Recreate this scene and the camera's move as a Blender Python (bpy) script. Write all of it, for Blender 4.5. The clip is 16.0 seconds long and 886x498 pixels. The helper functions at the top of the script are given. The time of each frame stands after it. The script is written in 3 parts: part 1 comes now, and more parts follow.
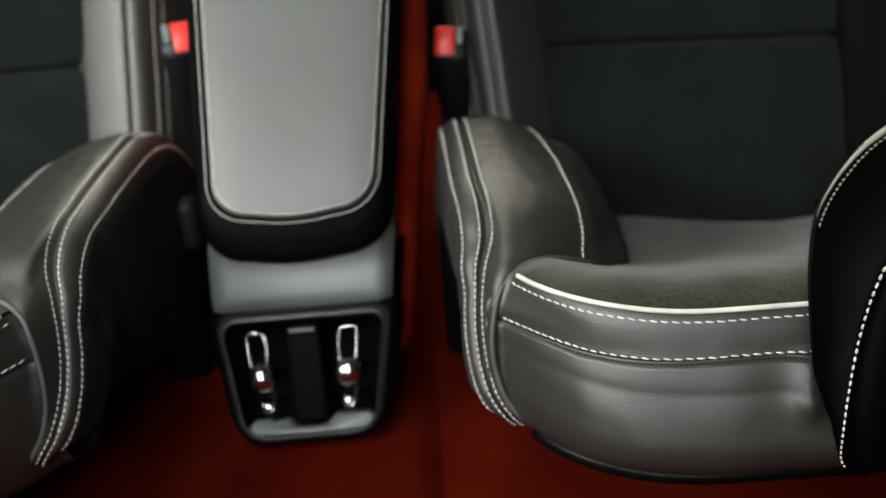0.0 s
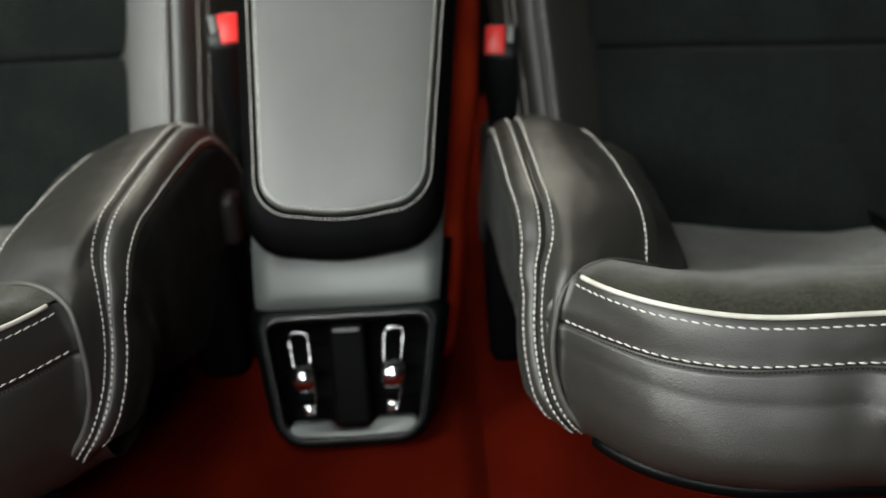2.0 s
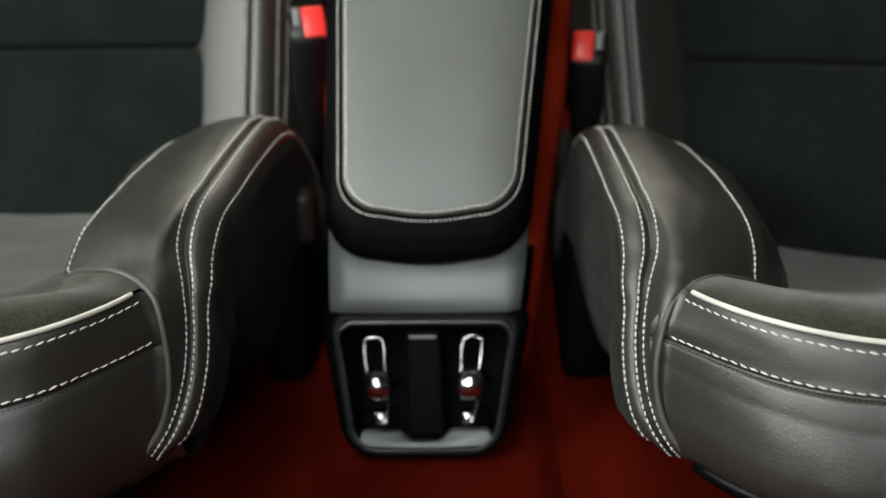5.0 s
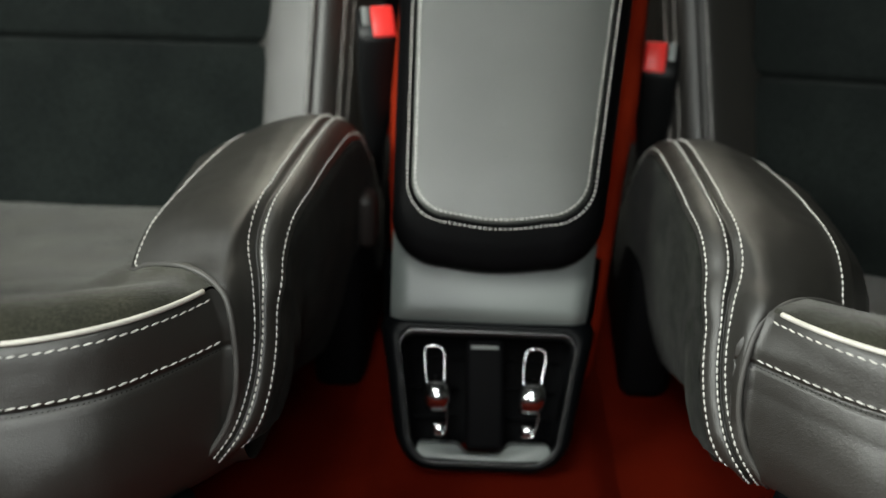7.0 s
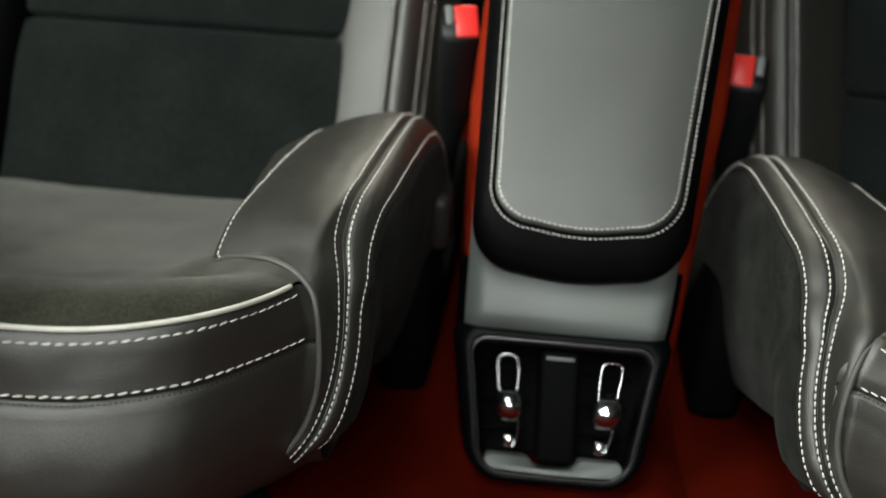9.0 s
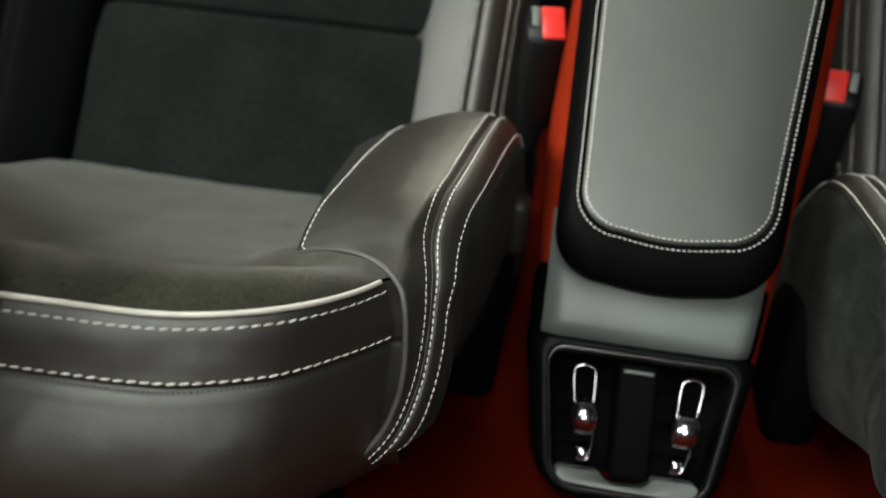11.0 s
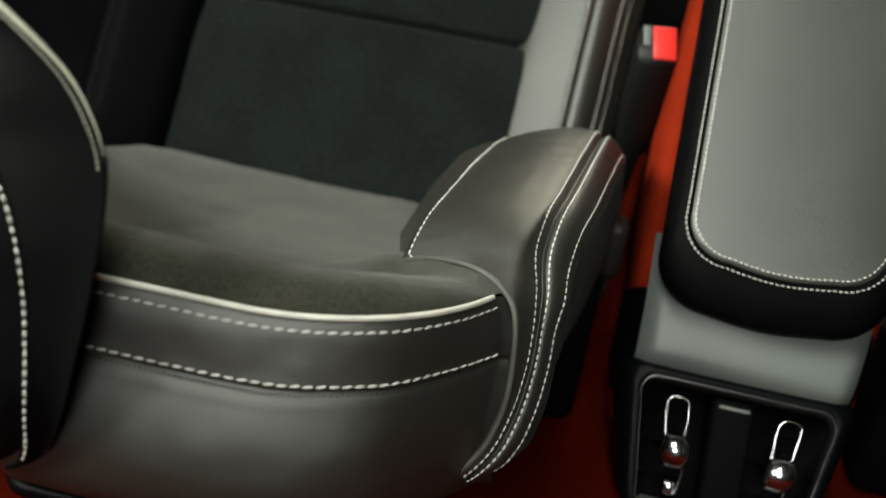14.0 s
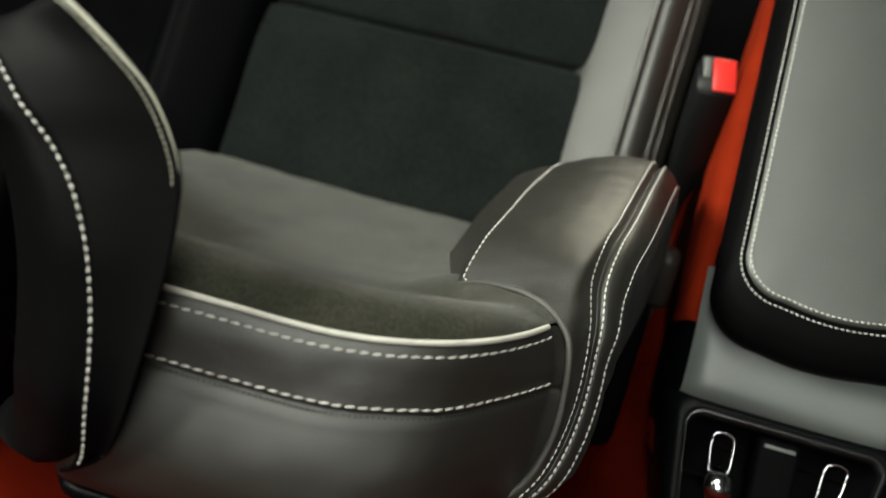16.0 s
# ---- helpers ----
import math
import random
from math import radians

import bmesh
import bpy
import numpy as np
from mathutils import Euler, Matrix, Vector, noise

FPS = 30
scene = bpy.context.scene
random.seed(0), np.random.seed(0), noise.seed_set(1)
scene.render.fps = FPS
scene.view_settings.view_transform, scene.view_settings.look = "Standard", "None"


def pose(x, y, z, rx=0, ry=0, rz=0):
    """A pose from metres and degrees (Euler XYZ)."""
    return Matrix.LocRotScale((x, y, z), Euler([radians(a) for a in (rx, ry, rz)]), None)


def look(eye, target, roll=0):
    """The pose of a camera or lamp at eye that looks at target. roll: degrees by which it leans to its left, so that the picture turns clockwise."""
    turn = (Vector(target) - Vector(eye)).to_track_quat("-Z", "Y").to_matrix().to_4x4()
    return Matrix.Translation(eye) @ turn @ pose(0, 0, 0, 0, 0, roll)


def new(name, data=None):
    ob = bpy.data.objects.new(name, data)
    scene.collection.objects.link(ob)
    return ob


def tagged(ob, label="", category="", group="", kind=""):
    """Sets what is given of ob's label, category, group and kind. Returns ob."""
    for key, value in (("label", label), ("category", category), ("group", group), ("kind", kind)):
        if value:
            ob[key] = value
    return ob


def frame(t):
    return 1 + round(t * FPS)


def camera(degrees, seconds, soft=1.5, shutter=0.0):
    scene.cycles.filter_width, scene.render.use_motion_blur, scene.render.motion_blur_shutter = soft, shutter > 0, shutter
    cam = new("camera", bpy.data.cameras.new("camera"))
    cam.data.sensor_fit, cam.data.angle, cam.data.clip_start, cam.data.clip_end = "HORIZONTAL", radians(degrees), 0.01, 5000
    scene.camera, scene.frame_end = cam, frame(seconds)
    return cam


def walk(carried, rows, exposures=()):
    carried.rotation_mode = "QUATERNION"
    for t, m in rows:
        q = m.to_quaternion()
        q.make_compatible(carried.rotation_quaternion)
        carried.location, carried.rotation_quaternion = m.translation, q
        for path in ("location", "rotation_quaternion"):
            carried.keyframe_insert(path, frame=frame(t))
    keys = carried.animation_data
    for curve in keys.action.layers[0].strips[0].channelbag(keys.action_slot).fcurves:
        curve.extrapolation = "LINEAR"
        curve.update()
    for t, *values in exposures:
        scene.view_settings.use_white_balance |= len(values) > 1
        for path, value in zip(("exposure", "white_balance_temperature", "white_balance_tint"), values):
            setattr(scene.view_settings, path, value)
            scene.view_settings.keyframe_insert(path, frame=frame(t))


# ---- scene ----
cam = camera(50.3, 16.0)
cam.data.dof.use_dof, cam.data.dof.focus_distance, cam.data.dof.aperture_fstop = True, 0.83, 2.6
# Length of the walk, the first eye's place, and how the first camera is turned.
METRES, EYE, ASIDE, TILT, LEAN, TURN = 0.44, 0.82, 0.148, -30.0, 3.654, -3.43
ROWS = [
    (0.0, 0.0, 0.0, 0.0, 0.0, 0.0, -0.0),
    (0.5, -0.0318, 0.0211, -0.0081, 0.06, 0.18, -0.35),
    (1.0, -0.06, 0.0384, -0.0179, 0.14, 0.4, -0.69),
    (1.5, -0.0906, 0.0571, -0.0279, 0.26, 0.63, -1.06),
    (2.0, -0.1209, 0.0736, -0.0337, 0.38, 0.76, -1.48),
    (2.5, -0.1526, 0.0903, -0.0393, 0.54, 0.9, -1.91),
    (3.0, -0.1833, 0.1051, -0.0454, 0.68, 1.06, -2.35),
    (3.5, -0.2142, 0.1214, -0.0541, 0.85, 1.3, -2.83),
    (4.0, -0.2419, 0.1368, -0.0606, 1.07, 1.48, -3.28),
    (6.5, -0.3928, 0.2088, -0.077, 2.07, 2.05, -6.19),
    (7.0, -0.4291, 0.2211, -0.0794, 2.36, 2.13, -6.84),
    (7.5, -0.4651, 0.231, -0.0838, 2.56, 2.25, -7.49),
    (8.0, -0.5003, 0.2429, -0.0896, 2.93, 2.32, -8.25),
    (8.5, -0.5343, 0.2549, -0.0965, 3.29, 2.37, -9.01),
    (9.0, -0.5697, 0.2699, -0.1044, 3.71, 2.39, -9.84),
    (11.5, -0.7255, 0.3271, -0.1528, 5.84, 2.7, -13.52),
    (12.0, -0.7591, 0.3347, -0.1595, 6.09, 2.74, -14.3),
    (12.5, -0.7836, 0.3392, -0.1629, 6.41, 2.69, -15.01),
    (13.0, -0.8074, 0.3441, -0.1675, 6.76, 2.68, -15.8),
    (13.5, -0.8234, 0.3458, -0.1688, 7.21, 2.6, -16.5),
    (14.0, -0.8406, 0.3465, -0.1693, 7.64, 2.6, -17.32),
    (14.5, -0.8557, 0.3437, -0.1683, 8.03, 2.6, -18.04),
    (15.0, -0.8723, 0.34, -0.1669, 8.45, 2.6, -18.84),
    (15.5, -0.8881, 0.3357, -0.1619, 8.85, 2.52, -19.61),
    (16.0, -0.9036, 0.3318, -0.1586, 9.26, 2.59, -20.42),
]

walk(cam, [(t, pose(ASIDE, 0, EYE, TILT, LEAN, TURN) @ pose(METRES * x, METRES * y, METRES * z, 90 + pitch, roll, yaw)) for t, x, y, z, yaw, pitch, roll in ROWS], [(0.0, -0.08, 6500, 9), (5.0, -0.18, 6500, 8), (10.0, -0.22, 6620, 6), (16.0, -0.18, 6900, 4)])

# ---- world and light: unseen lamps added in a closed dark cabin ----
world = bpy.data.worlds.new("world")
scene.world = world
world.use_nodes = True
world.node_tree.nodes["Background"].inputs["Color"].default_value = (0.75, 0.85, 1.0, 1)
world.node_tree.nodes["Background"].inputs["Strength"].default_value = 0.001


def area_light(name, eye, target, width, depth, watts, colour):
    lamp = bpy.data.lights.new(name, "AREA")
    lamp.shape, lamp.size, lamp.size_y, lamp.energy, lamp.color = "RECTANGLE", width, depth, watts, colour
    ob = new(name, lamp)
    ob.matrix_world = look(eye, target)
    return tagged(ob, "unseen soft area lamp added in the cabin", "light", kind="structure")


# Added area lamps, placed to match brightness and reflections; no such fittings exist.
area_light("side_light", (-2.05, -0.05, 1.86), (0.18, 0.93, 0.30), 1.3, 1.0, 152, (0.97, 1.0, 0.94))
area_light("overhead_fill_light", (-0.36, 0.22, 2.0), (-0.08, 0.52, 0.3), 0.5, 0.8, 25, (0.97, 1.0, 0.96))
area_light("front_fill_light", (-0.14, -0.66, 1.20), (0.30, 0.75, 0.28), 0.6, 0.45, 18, (0.97, 1.0, 0.98))
area_light("rear_light", (0.0, 2.12, 1.15), (0.0, 0.85, 0.35), 0.9, 0.7, 26, (1.0, 0.95, 0.80))

# ---- materials ----
def material(name, colour, rough=0.5, metal=0.0, grain=0.0, bump=0.0, second=None, patch=6.0, sheen=0.0, spec=0.5, coat=0.0, cells=False, speck=0.0, nap=420):
    """A procedural surface: two scales of colour variation, and relief."""
    m = bpy.data.materials.new(name)
    m.use_nodes = True
    nt = m.node_tree
    b = nt.nodes["Principled BSDF"]
    b.inputs["Roughness"].default_value, b.inputs["Metallic"].default_value = rough, metal
    b.inputs["Specular IOR Level"].default_value, b.inputs["Coat Weight"].default_value = spec, coat
    b.inputs["Sheen Weight"].default_value, b.inputs["Sheen Roughness"].default_value = sheen, 0.4
    co = nt.nodes.new("ShaderNodeTexCoord")
    big = nt.nodes.new("ShaderNodeTexNoise")
    big.inputs["Scale"].default_value, big.inputs["Detail"].default_value = patch, 4
    nt.links.new(co.outputs["Object"], big.inputs["Vector"])
    mix = nt.nodes.new("ShaderNodeMix")
    mix.data_type = "RGBA"
    ramp = nt.nodes.new("ShaderNodeMapRange")
    ramp.inputs["From Min"].default_value, ramp.inputs["From Max"].default_value = 0.35, 0.65
    nt.links.new(big.outputs["Fac"], ramp.inputs["Value"])
    nt.links.new(ramp.outputs["Result"], mix.inputs["Factor"])
    two = second or tuple(c * 0.75 for c in colour)
    mix.inputs["A"].default_value, mix.inputs["B"].default_value = (*colour, 1), (*two, 1)
    shade = mix.outputs["Result"]
    if speck:
        dots = nt.nodes.new("ShaderNodeTexNoise")
        dots.inputs["Scale"].default_value, dots.inputs["Detail"].default_value = nap, 3
        nt.links.new(co.outputs["Object"], dots.inputs["Vector"])
        span = nt.nodes.new("ShaderNodeMapRange")
        span.inputs["From Min"].default_value, span.inputs["From Max"].default_value = 0.3, 0.7
        span.inputs["To Min"].default_value, span.inputs["To Max"].default_value = 1 - speck, 1 + speck
        nt.links.new(dots.outputs["Fac"], span.inputs["Value"])
        times = nt.nodes.new("ShaderNodeVectorMath")
        times.operation = "SCALE"
        nt.links.new(shade, times.inputs[0])
        nt.links.new(span.outputs["Result"], times.inputs["Scale"])
        shade = times.outputs["Vector"]
    nt.links.new(shade, b.inputs["Base Color"])
    if grain:
        if cells:
            fine = nt.nodes.new("ShaderNodeTexVoronoi")
            out = fine.outputs["Distance"]
        else:
            fine = nt.nodes.new("ShaderNodeTexNoise")
            fine.inputs["Detail"].default_value = 5
            out = fine.outputs["Fac"]
        fine.inputs["Scale"].default_value = grain
        nt.links.new(co.outputs["Object"], fine.inputs["Vector"])
        bp = nt.nodes.new("ShaderNodeBump")
        bp.inputs["Strength"].default_value, bp.inputs["Distance"].default_value = bump, 0.001
        nt.links.new(out, bp.inputs["Height"])
        nt.links.new(bp.outputs["Normal"], b.inputs["Normal"])
        rr = nt.nodes.new("ShaderNodeMapRange")
        rr.inputs["To Min"].default_value, rr.inputs["To Max"].default_value = rough - 0.06, min(1, rough + 0.08)
        nt.links.new(big.outputs["Fac"], rr.inputs["Value"])
        nt.links.new(rr.outputs["Result"], b.inputs["Roughness"])
    return m


LEATHER = material("charcoal_leather", (0.0205, 0.0194, 0.0166), 0.42, grain=1000, bump=0.26, second=(0.0165, 0.0156, 0.0135), patch=9, spec=0.85, cells=True, speck=0.08)
# Bolster leather darkened to paint the shade on the door side.
SHADELEATHER = material("shaded_backrest_leather", (0.0012, 0.0013, 0.0017), 0.5, grain=1000, bump=0.3, spec=0.03, cells=True)
# Leather lightened to paint the highlight along the bolster's fold.
FOLD = material("fold_highlight_leather", (0.075, 0.073, 0.068), 0.5, grain=1300, bump=0.15, second=(0.06, 0.058, 0.055), spec=0.5)
# Armrest top: leather lightened for the light that falls on it.
PAD = material("lit_armrest_leather", (0.047, 0.0505, 0.0460), 0.33, grain=900, bump=0.28, second=(0.039, 0.042, 0.0382), spec=1.0, cells=True, speck=0.05)
# Armrest border: the same leather, darkened to paint its shade.
BORDERLEATHER = material("shaded_border_leather", (0.0022, 0.0022, 0.0025), 0.5, grain=900, bump=0.3, spec=0.045, cells=True)
# Seat leather taken near black: the wing's shade is in its colour.
WINGLEATHER = material("shaded_wing_leather", (0.0022, 0.0022, 0.0026), 0.5, grain=900, bump=0.3, spec=0.06, cells=True)
SUEDE = material("charcoal_suede", (0.039, 0.0385, 0.028), 0.95, grain=1500, bump=0.8, second=(0.024, 0.0245, 0.0185), patch=14, sheen=0.25, spec=0.1, speck=0.30, nap=330)
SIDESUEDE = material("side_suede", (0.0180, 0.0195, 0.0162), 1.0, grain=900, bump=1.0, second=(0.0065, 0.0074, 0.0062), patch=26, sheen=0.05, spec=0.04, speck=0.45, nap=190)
# Cushion suede again, darkened for the weaker light on the backrest.
BACKSUEDE = material("shaded_backrest_suede", (0.0090, 0.0116, 0.0106), 0.95, grain=1500, bump=0.7, second=(0.0066, 0.0086, 0.0081), patch=12, sheen=0.03, spec=0.1, speck=0.3, nap=200)
THREAD = material("ivory_thread", (0.66, 0.65, 0.61), 0.6, grain=3000, bump=0.4, patch=200)
HOLETHREAD = material("needle_hole_thread", (0.004, 0.004, 0.004), 0.7, spec=0.1)
EDGING = material("pale_olive_edging", (0.28, 0.272, 0.22), 0.5, grain=1200, bump=0.2, patch=30)
PIPING = material("ivory_piping", (0.64, 0.62, 0.56), 0.45, grain=1200, bump=0.2, patch=30)
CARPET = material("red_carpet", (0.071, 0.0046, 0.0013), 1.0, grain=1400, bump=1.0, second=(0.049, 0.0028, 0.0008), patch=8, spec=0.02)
# Carpet red brightened to carry the light on the console's sides.
REDTRIM = material("lit_red_trim", (0.26, 0.020, 0.005), 0.85, grain=1400, bump=0.6, second=(0.18, 0.012, 0.003), patch=12, spec=0.06)
PLASTIC = material("satin_black_plastic", (0.0022, 0.0026, 0.0031), 0.36, grain=2500, bump=0.12, spec=0.10)
GREYPLASTIC = material("soft_touch_panel", (0.135, 0.150, 0.145), 0.36, grain=2500, bump=0.12, second=(0.120, 0.134, 0.130), spec=0.6)
GLOSS = material("gloss_black_plastic", (0.006, 0.0065, 0.007), 0.32, spec=0.9)
VOID = material("matt_black_plastic", (0.0025, 0.0025, 0.003), 0.7, spec=0.06)
DEEPBLACK = material("deep_black_plastic", (0.004, 0.0045, 0.005), 0.45, grain=2500, bump=0.1, spec=0.3)
CHROME = material("chrome", (0.72, 0.73, 0.74), 0.20, 1.0)
SATIN = material("satin_grey_plastic", (0.19, 0.205, 0.20), 0.36, grain=2500, bump=0.1)
HINGE = material("dark_grey_plastic", (0.019, 0.016, 0.015), 0.45, grain=2500, bump=0.1, spec=0.3)
REDPLASTIC = material("red_plastic", (0.80, 0.035, 0.03), 0.35, second=(0.8, 0.045, 0.04))
WALL = material("dark_lining", (0.0035, 0.0038, 0.0042), 0.9, grain=600, bump=0.3, spec=0.05)


# ---- builders ----
def part(name, bm, mat, parent=None, label="", smooth=True, kind=""):
    me = bpy.data.meshes.new(name)
    bmesh.ops.recalc_face_normals(bm, faces=bm.faces)
    bm.to_mesh(me)
    bm.free()
    me.materials.append(mat)
    if smooth:
        for p in me.polygons:
            p.use_smooth = True
    ob = new(name, me)
    ob.parent = parent
    if label or kind:
        tagged(ob, label, kind=kind)
    return ob


def thing(name, label, category, group="", at=(0, 0, 0)):
    ob = new(name)
    ob.location = at
    ob.empty_display_size = 0.05
    return tagged(ob, label, category, group)


def spline(points, n):
    """n points on a smooth curve through the given ones."""
    p = np.array(points, float)
    d = np.r_[0, np.cumsum(np.sqrt(np.linalg.norm(np.diff(p, axis=0), axis=1)))]
    m = np.gradient(p, d, axis=0)
    u = np.linspace(0, d[-1], n)
    k = np.clip(np.searchsorted(d, u, "right") - 1, 0, len(d) - 2)
    h = (d[k + 1] - d[k])[:, None]
    t = ((u - d[k])[:, None]) / h
    return (2 * t**3 - 3 * t**2 + 1) * p[k] + (t**3 - 2 * t**2 + t) * h * m[k] + (3 * t**2 - 2 * t**3) * p[k + 1] + (t**3 - t**2) * h * m[k + 1]


def even(points, step):
    """Points at an even step along a polyline."""
    p = np.array(points, float)
    d = np.r_[0, np.cumsum(np.linalg.norm(np.diff(p, axis=0), axis=1))]
    u = np.arange(0, d[-1], step)
    return np.stack([np.interp(u, d, p[:, k]) for k in range(p.shape[1])], 1)


def grid(bm, rows, close=False):
    """A sheet of quads through rows of points."""
    vs = [[bm.verts.new(tuple(map(float, p))) for p in row] for row in rows]
    for a, b in zip(vs, vs[1:]):
        for i in range(len(a) - (0 if close else 1)):
            j = (i + 1) % len(a)
            bm.faces.new((a[i], a[j], b[j], b[i]))
    return vs


def tube(bm, points, r, sides=8, cap=True, flat=1.0):
    p = np.array(points, float)
    t = np.gradient(p, axis=0)
    t /= np.linalg.norm(t, axis=1)[:, None]
    rows = []
    ref = Vector((0, 0, 1)) if abs(t[0][2]) < 0.9 else Vector((1, 0, 0))
    for q, d in zip(p, t):
        d = Vector(d)
        a = (ref - d * ref.dot(d)).normalized()
        ref = a
        b = d.cross(a)
        rr = r if np.isscalar(r) else r[len(rows)]
        rows.append([Vector(q) + (a * math.cos(w) * flat + b * math.sin(w)) * rr for w in (2 * math.pi * k / sides for k in range(sides))])
    vs = grid(bm, rows, close=True)
    if cap:
        bm.faces.new(vs[0])
        bm.faces.new(vs[-1][::-1])


def stitch(bm, seg, r, slant, rnd):
    """One stitch: a short thread, thicker in its middle."""
    seg = [np.array(q) + np.array([0, 0, slant * (1 - j / 2)]) + np.array([rnd.uniform(-1, 1), rnd.uniform(-1, 1), rnd.uniform(-1, 1)]) * 0.00015 for j, q in enumerate(seg)]
    d = Vector(seg[-1] - seg[0]).normalized()
    ref = Vector((0, 0, 1)) if abs(d.z) < 0.85 else Vector((1, 0, 0))
    a = (ref - d * ref.dot(d)).normalized()
    b = d.cross(a)
    rows = [[Vector(q) + (a * math.cos(w) + b * math.sin(w)) * r * f for w in (math.pi * h / 3 for h in range(6))] for q, f in zip(seg, (0.35, 0.9, 1.08, 0.9, 0.35))]
    vs = grid(bm, rows, close=True)
    bm.faces.new(vs[0])
    bm.faces.new(vs[-1][::-1])


def dashes(points, parent, length=0.0052, gap=0.0018, r=0.0010, seed=1, slant=0.0004, single=False, thread=None):
    """A row of stitches along a line: one mesh, or each an object of its own."""
    rnd = random.Random(seed)
    p = even(points, 0.0004)
    n = max(2, int(length / 0.0004))
    step = max(n + 1, int((length + gap) / 0.0004))
    bm = bmesh.new()
    for k in range(0, len(p) - n, step):
        seg = [p[k], p[k + n // 4], p[k + n // 2], p[k + 3 * n // 4], p[k + n]]
        if np.linalg.norm(seg[0] - seg[-1]) < 0.001:
            continue
        stitch(bm, seg, r * rnd.uniform(0.92, 1.06), slant * rnd.uniform(0.6, 1.3), rnd)
        if single:
            part("stitch", bm, THREAD, parent)
            bm = bmesh.new()
    if single:
        bm.free()
    else:
        part("stitching", bm, thread or THREAD, parent, {"needle_hole_thread": "row of needle holes built as short black threads"}.get((thread or THREAD).name, "ivory thread stitching"), kind="stuff")


def box(bm, lo, hi, bevel=0.0, m=None, segments=2):
    r = bmesh.ops.create_cube(bm, size=1)
    c, s = (np.array(lo) + hi) / 2, np.array(hi) - lo
    for v in r["verts"]:
        v.co = Vector((c[0] + v.co.x * s[0], c[1] + v.co.y * s[1], c[2] + v.co.z * s[2]))
    if bevel:
        es = list({e for v in r["verts"] for e in v.link_edges})
        out = bmesh.ops.bevel(bm, geom=es, offset=bevel, segments=segments, profile=0.5, affect="EDGES")
        vs = list({v for f in out["faces"] for v in f.verts} | {v for v in r["verts"] if v.is_valid})
    else:
        vs = r["verts"]
    if m is not None:
        for v in vs:
            v.co = m @ v.co
    return vs


# ---- setting ----
def wall(name, lo, hi, mat, label):
    bm = bmesh.new()
    box(bm, lo, hi)
    tagged(part(name, bm, mat, smooth=False), label, "wall", kind="structure")


bm = bmesh.new()
N = 60
grid(bm, [[(-1.15 + 2.35 * i / N, -0.8 + 3.0 * j / N, 0.002 * noise.noise((i * 0.35, j * 0.35, 0))) for i in range(N + 1)] for j in range(N + 1)])
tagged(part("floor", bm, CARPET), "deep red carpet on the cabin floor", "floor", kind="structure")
bm = bmesh.new()
rise = lambda x: min(1, max(0, (x + 0.165) / 0.05)) * min(1, max(0, (0.163 - x) / 0.05))
hump = [-0.17 + 0.338 * i / 60 for i in range(61)]
grid(bm, [[(x, y, -0.004 + 0.020 * rise(x) ** 2 * (3 - 2 * rise(x))) for x in hump] for y in (-0.8, -0.1, 0.6, 1.35)])
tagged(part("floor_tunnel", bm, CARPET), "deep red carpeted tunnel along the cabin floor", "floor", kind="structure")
# Added ground and a far-out left wall make room for the side lamp.
bm = bmesh.new()
box(bm, (-2.8, -0.8, -0.05), (-1.15, 2.2, -0.004))
tagged(part("ground", bm, WALL, smooth=False), "dark ground added between cabin floor and left wall", "ground", kind="structure")
wall("wall_left", (-2.85, -0.8, -0.05), (-2.8, 2.2, 2.05), WALL, "dark cabin side lining")
wall("wall_right", (1.2, -0.8, -0.05), (1.25, 2.2, 2.05), WALL, "dark cabin side lining")
wall("wall_back", (-2.85, 2.2, -0.05), (1.25, 2.25, 2.05), WALL, "dark lining behind the seats")
wall("wall_front", (-2.85, -0.85, -0.05), (1.25, -0.8, 2.05), WALL, "dark lining of the front of the cabin")
bm = bmesh.new()
box(bm, (-2.85, -0.85, 2.05), (1.25, 2.25, 2.10))
tagged(part("ceiling", bm, WALL, smooth=False), "dark roof lining", "ceiling", kind="structure")

# ---- seat ----
# Depths and heights along the ridge of the inner side bolster, from the back to the foot of the front.
RIDGE = [(1.30, 0.20), (1.25, 0.275), (1.19, 0.332), (1.13, 0.357), (1.05, 0.364), (0.95, 0.363), (0.90, 0.355), (0.865, 0.335), (0.835, 0.312), (0.815, 0.284), (0.798, 0.258), (0.778, 0.230), (0.758, 0.205), (0.748, 0.182), (0.763, 0.158), (0.81, 0.14)]
RIDGE_ASIDE = [0.20, 0.206, 0.210, 0.213, 0.218, 0.225, 0.231, 0.232, 0.222, 0.217, 0.216, 0.219, 0.227, 0.242, 0.257, 0.27]
# Across the bolster from the cushion side to the console side: aside from the ridge, and above it.
SECTION = [(0.20, -0.15), (0.172, -0.085), (0.145, -0.042), (0.124, -0.0285), (0.117, -0.0275), (0.11, -0.0225), (0.08, -0.010), (0.045, -0.001), (0.015, 0.001), (0.003, 0.0), (-0.0035, -0.0026), (-0.007, -0.0065), (-0.0105, -0.0026), (-0.016, -0.001), (-0.026, -0.005), (-0.033, -0.013), (-0.037, -0.026), (-0.038, -0.05)]
SHEAR = 0.05


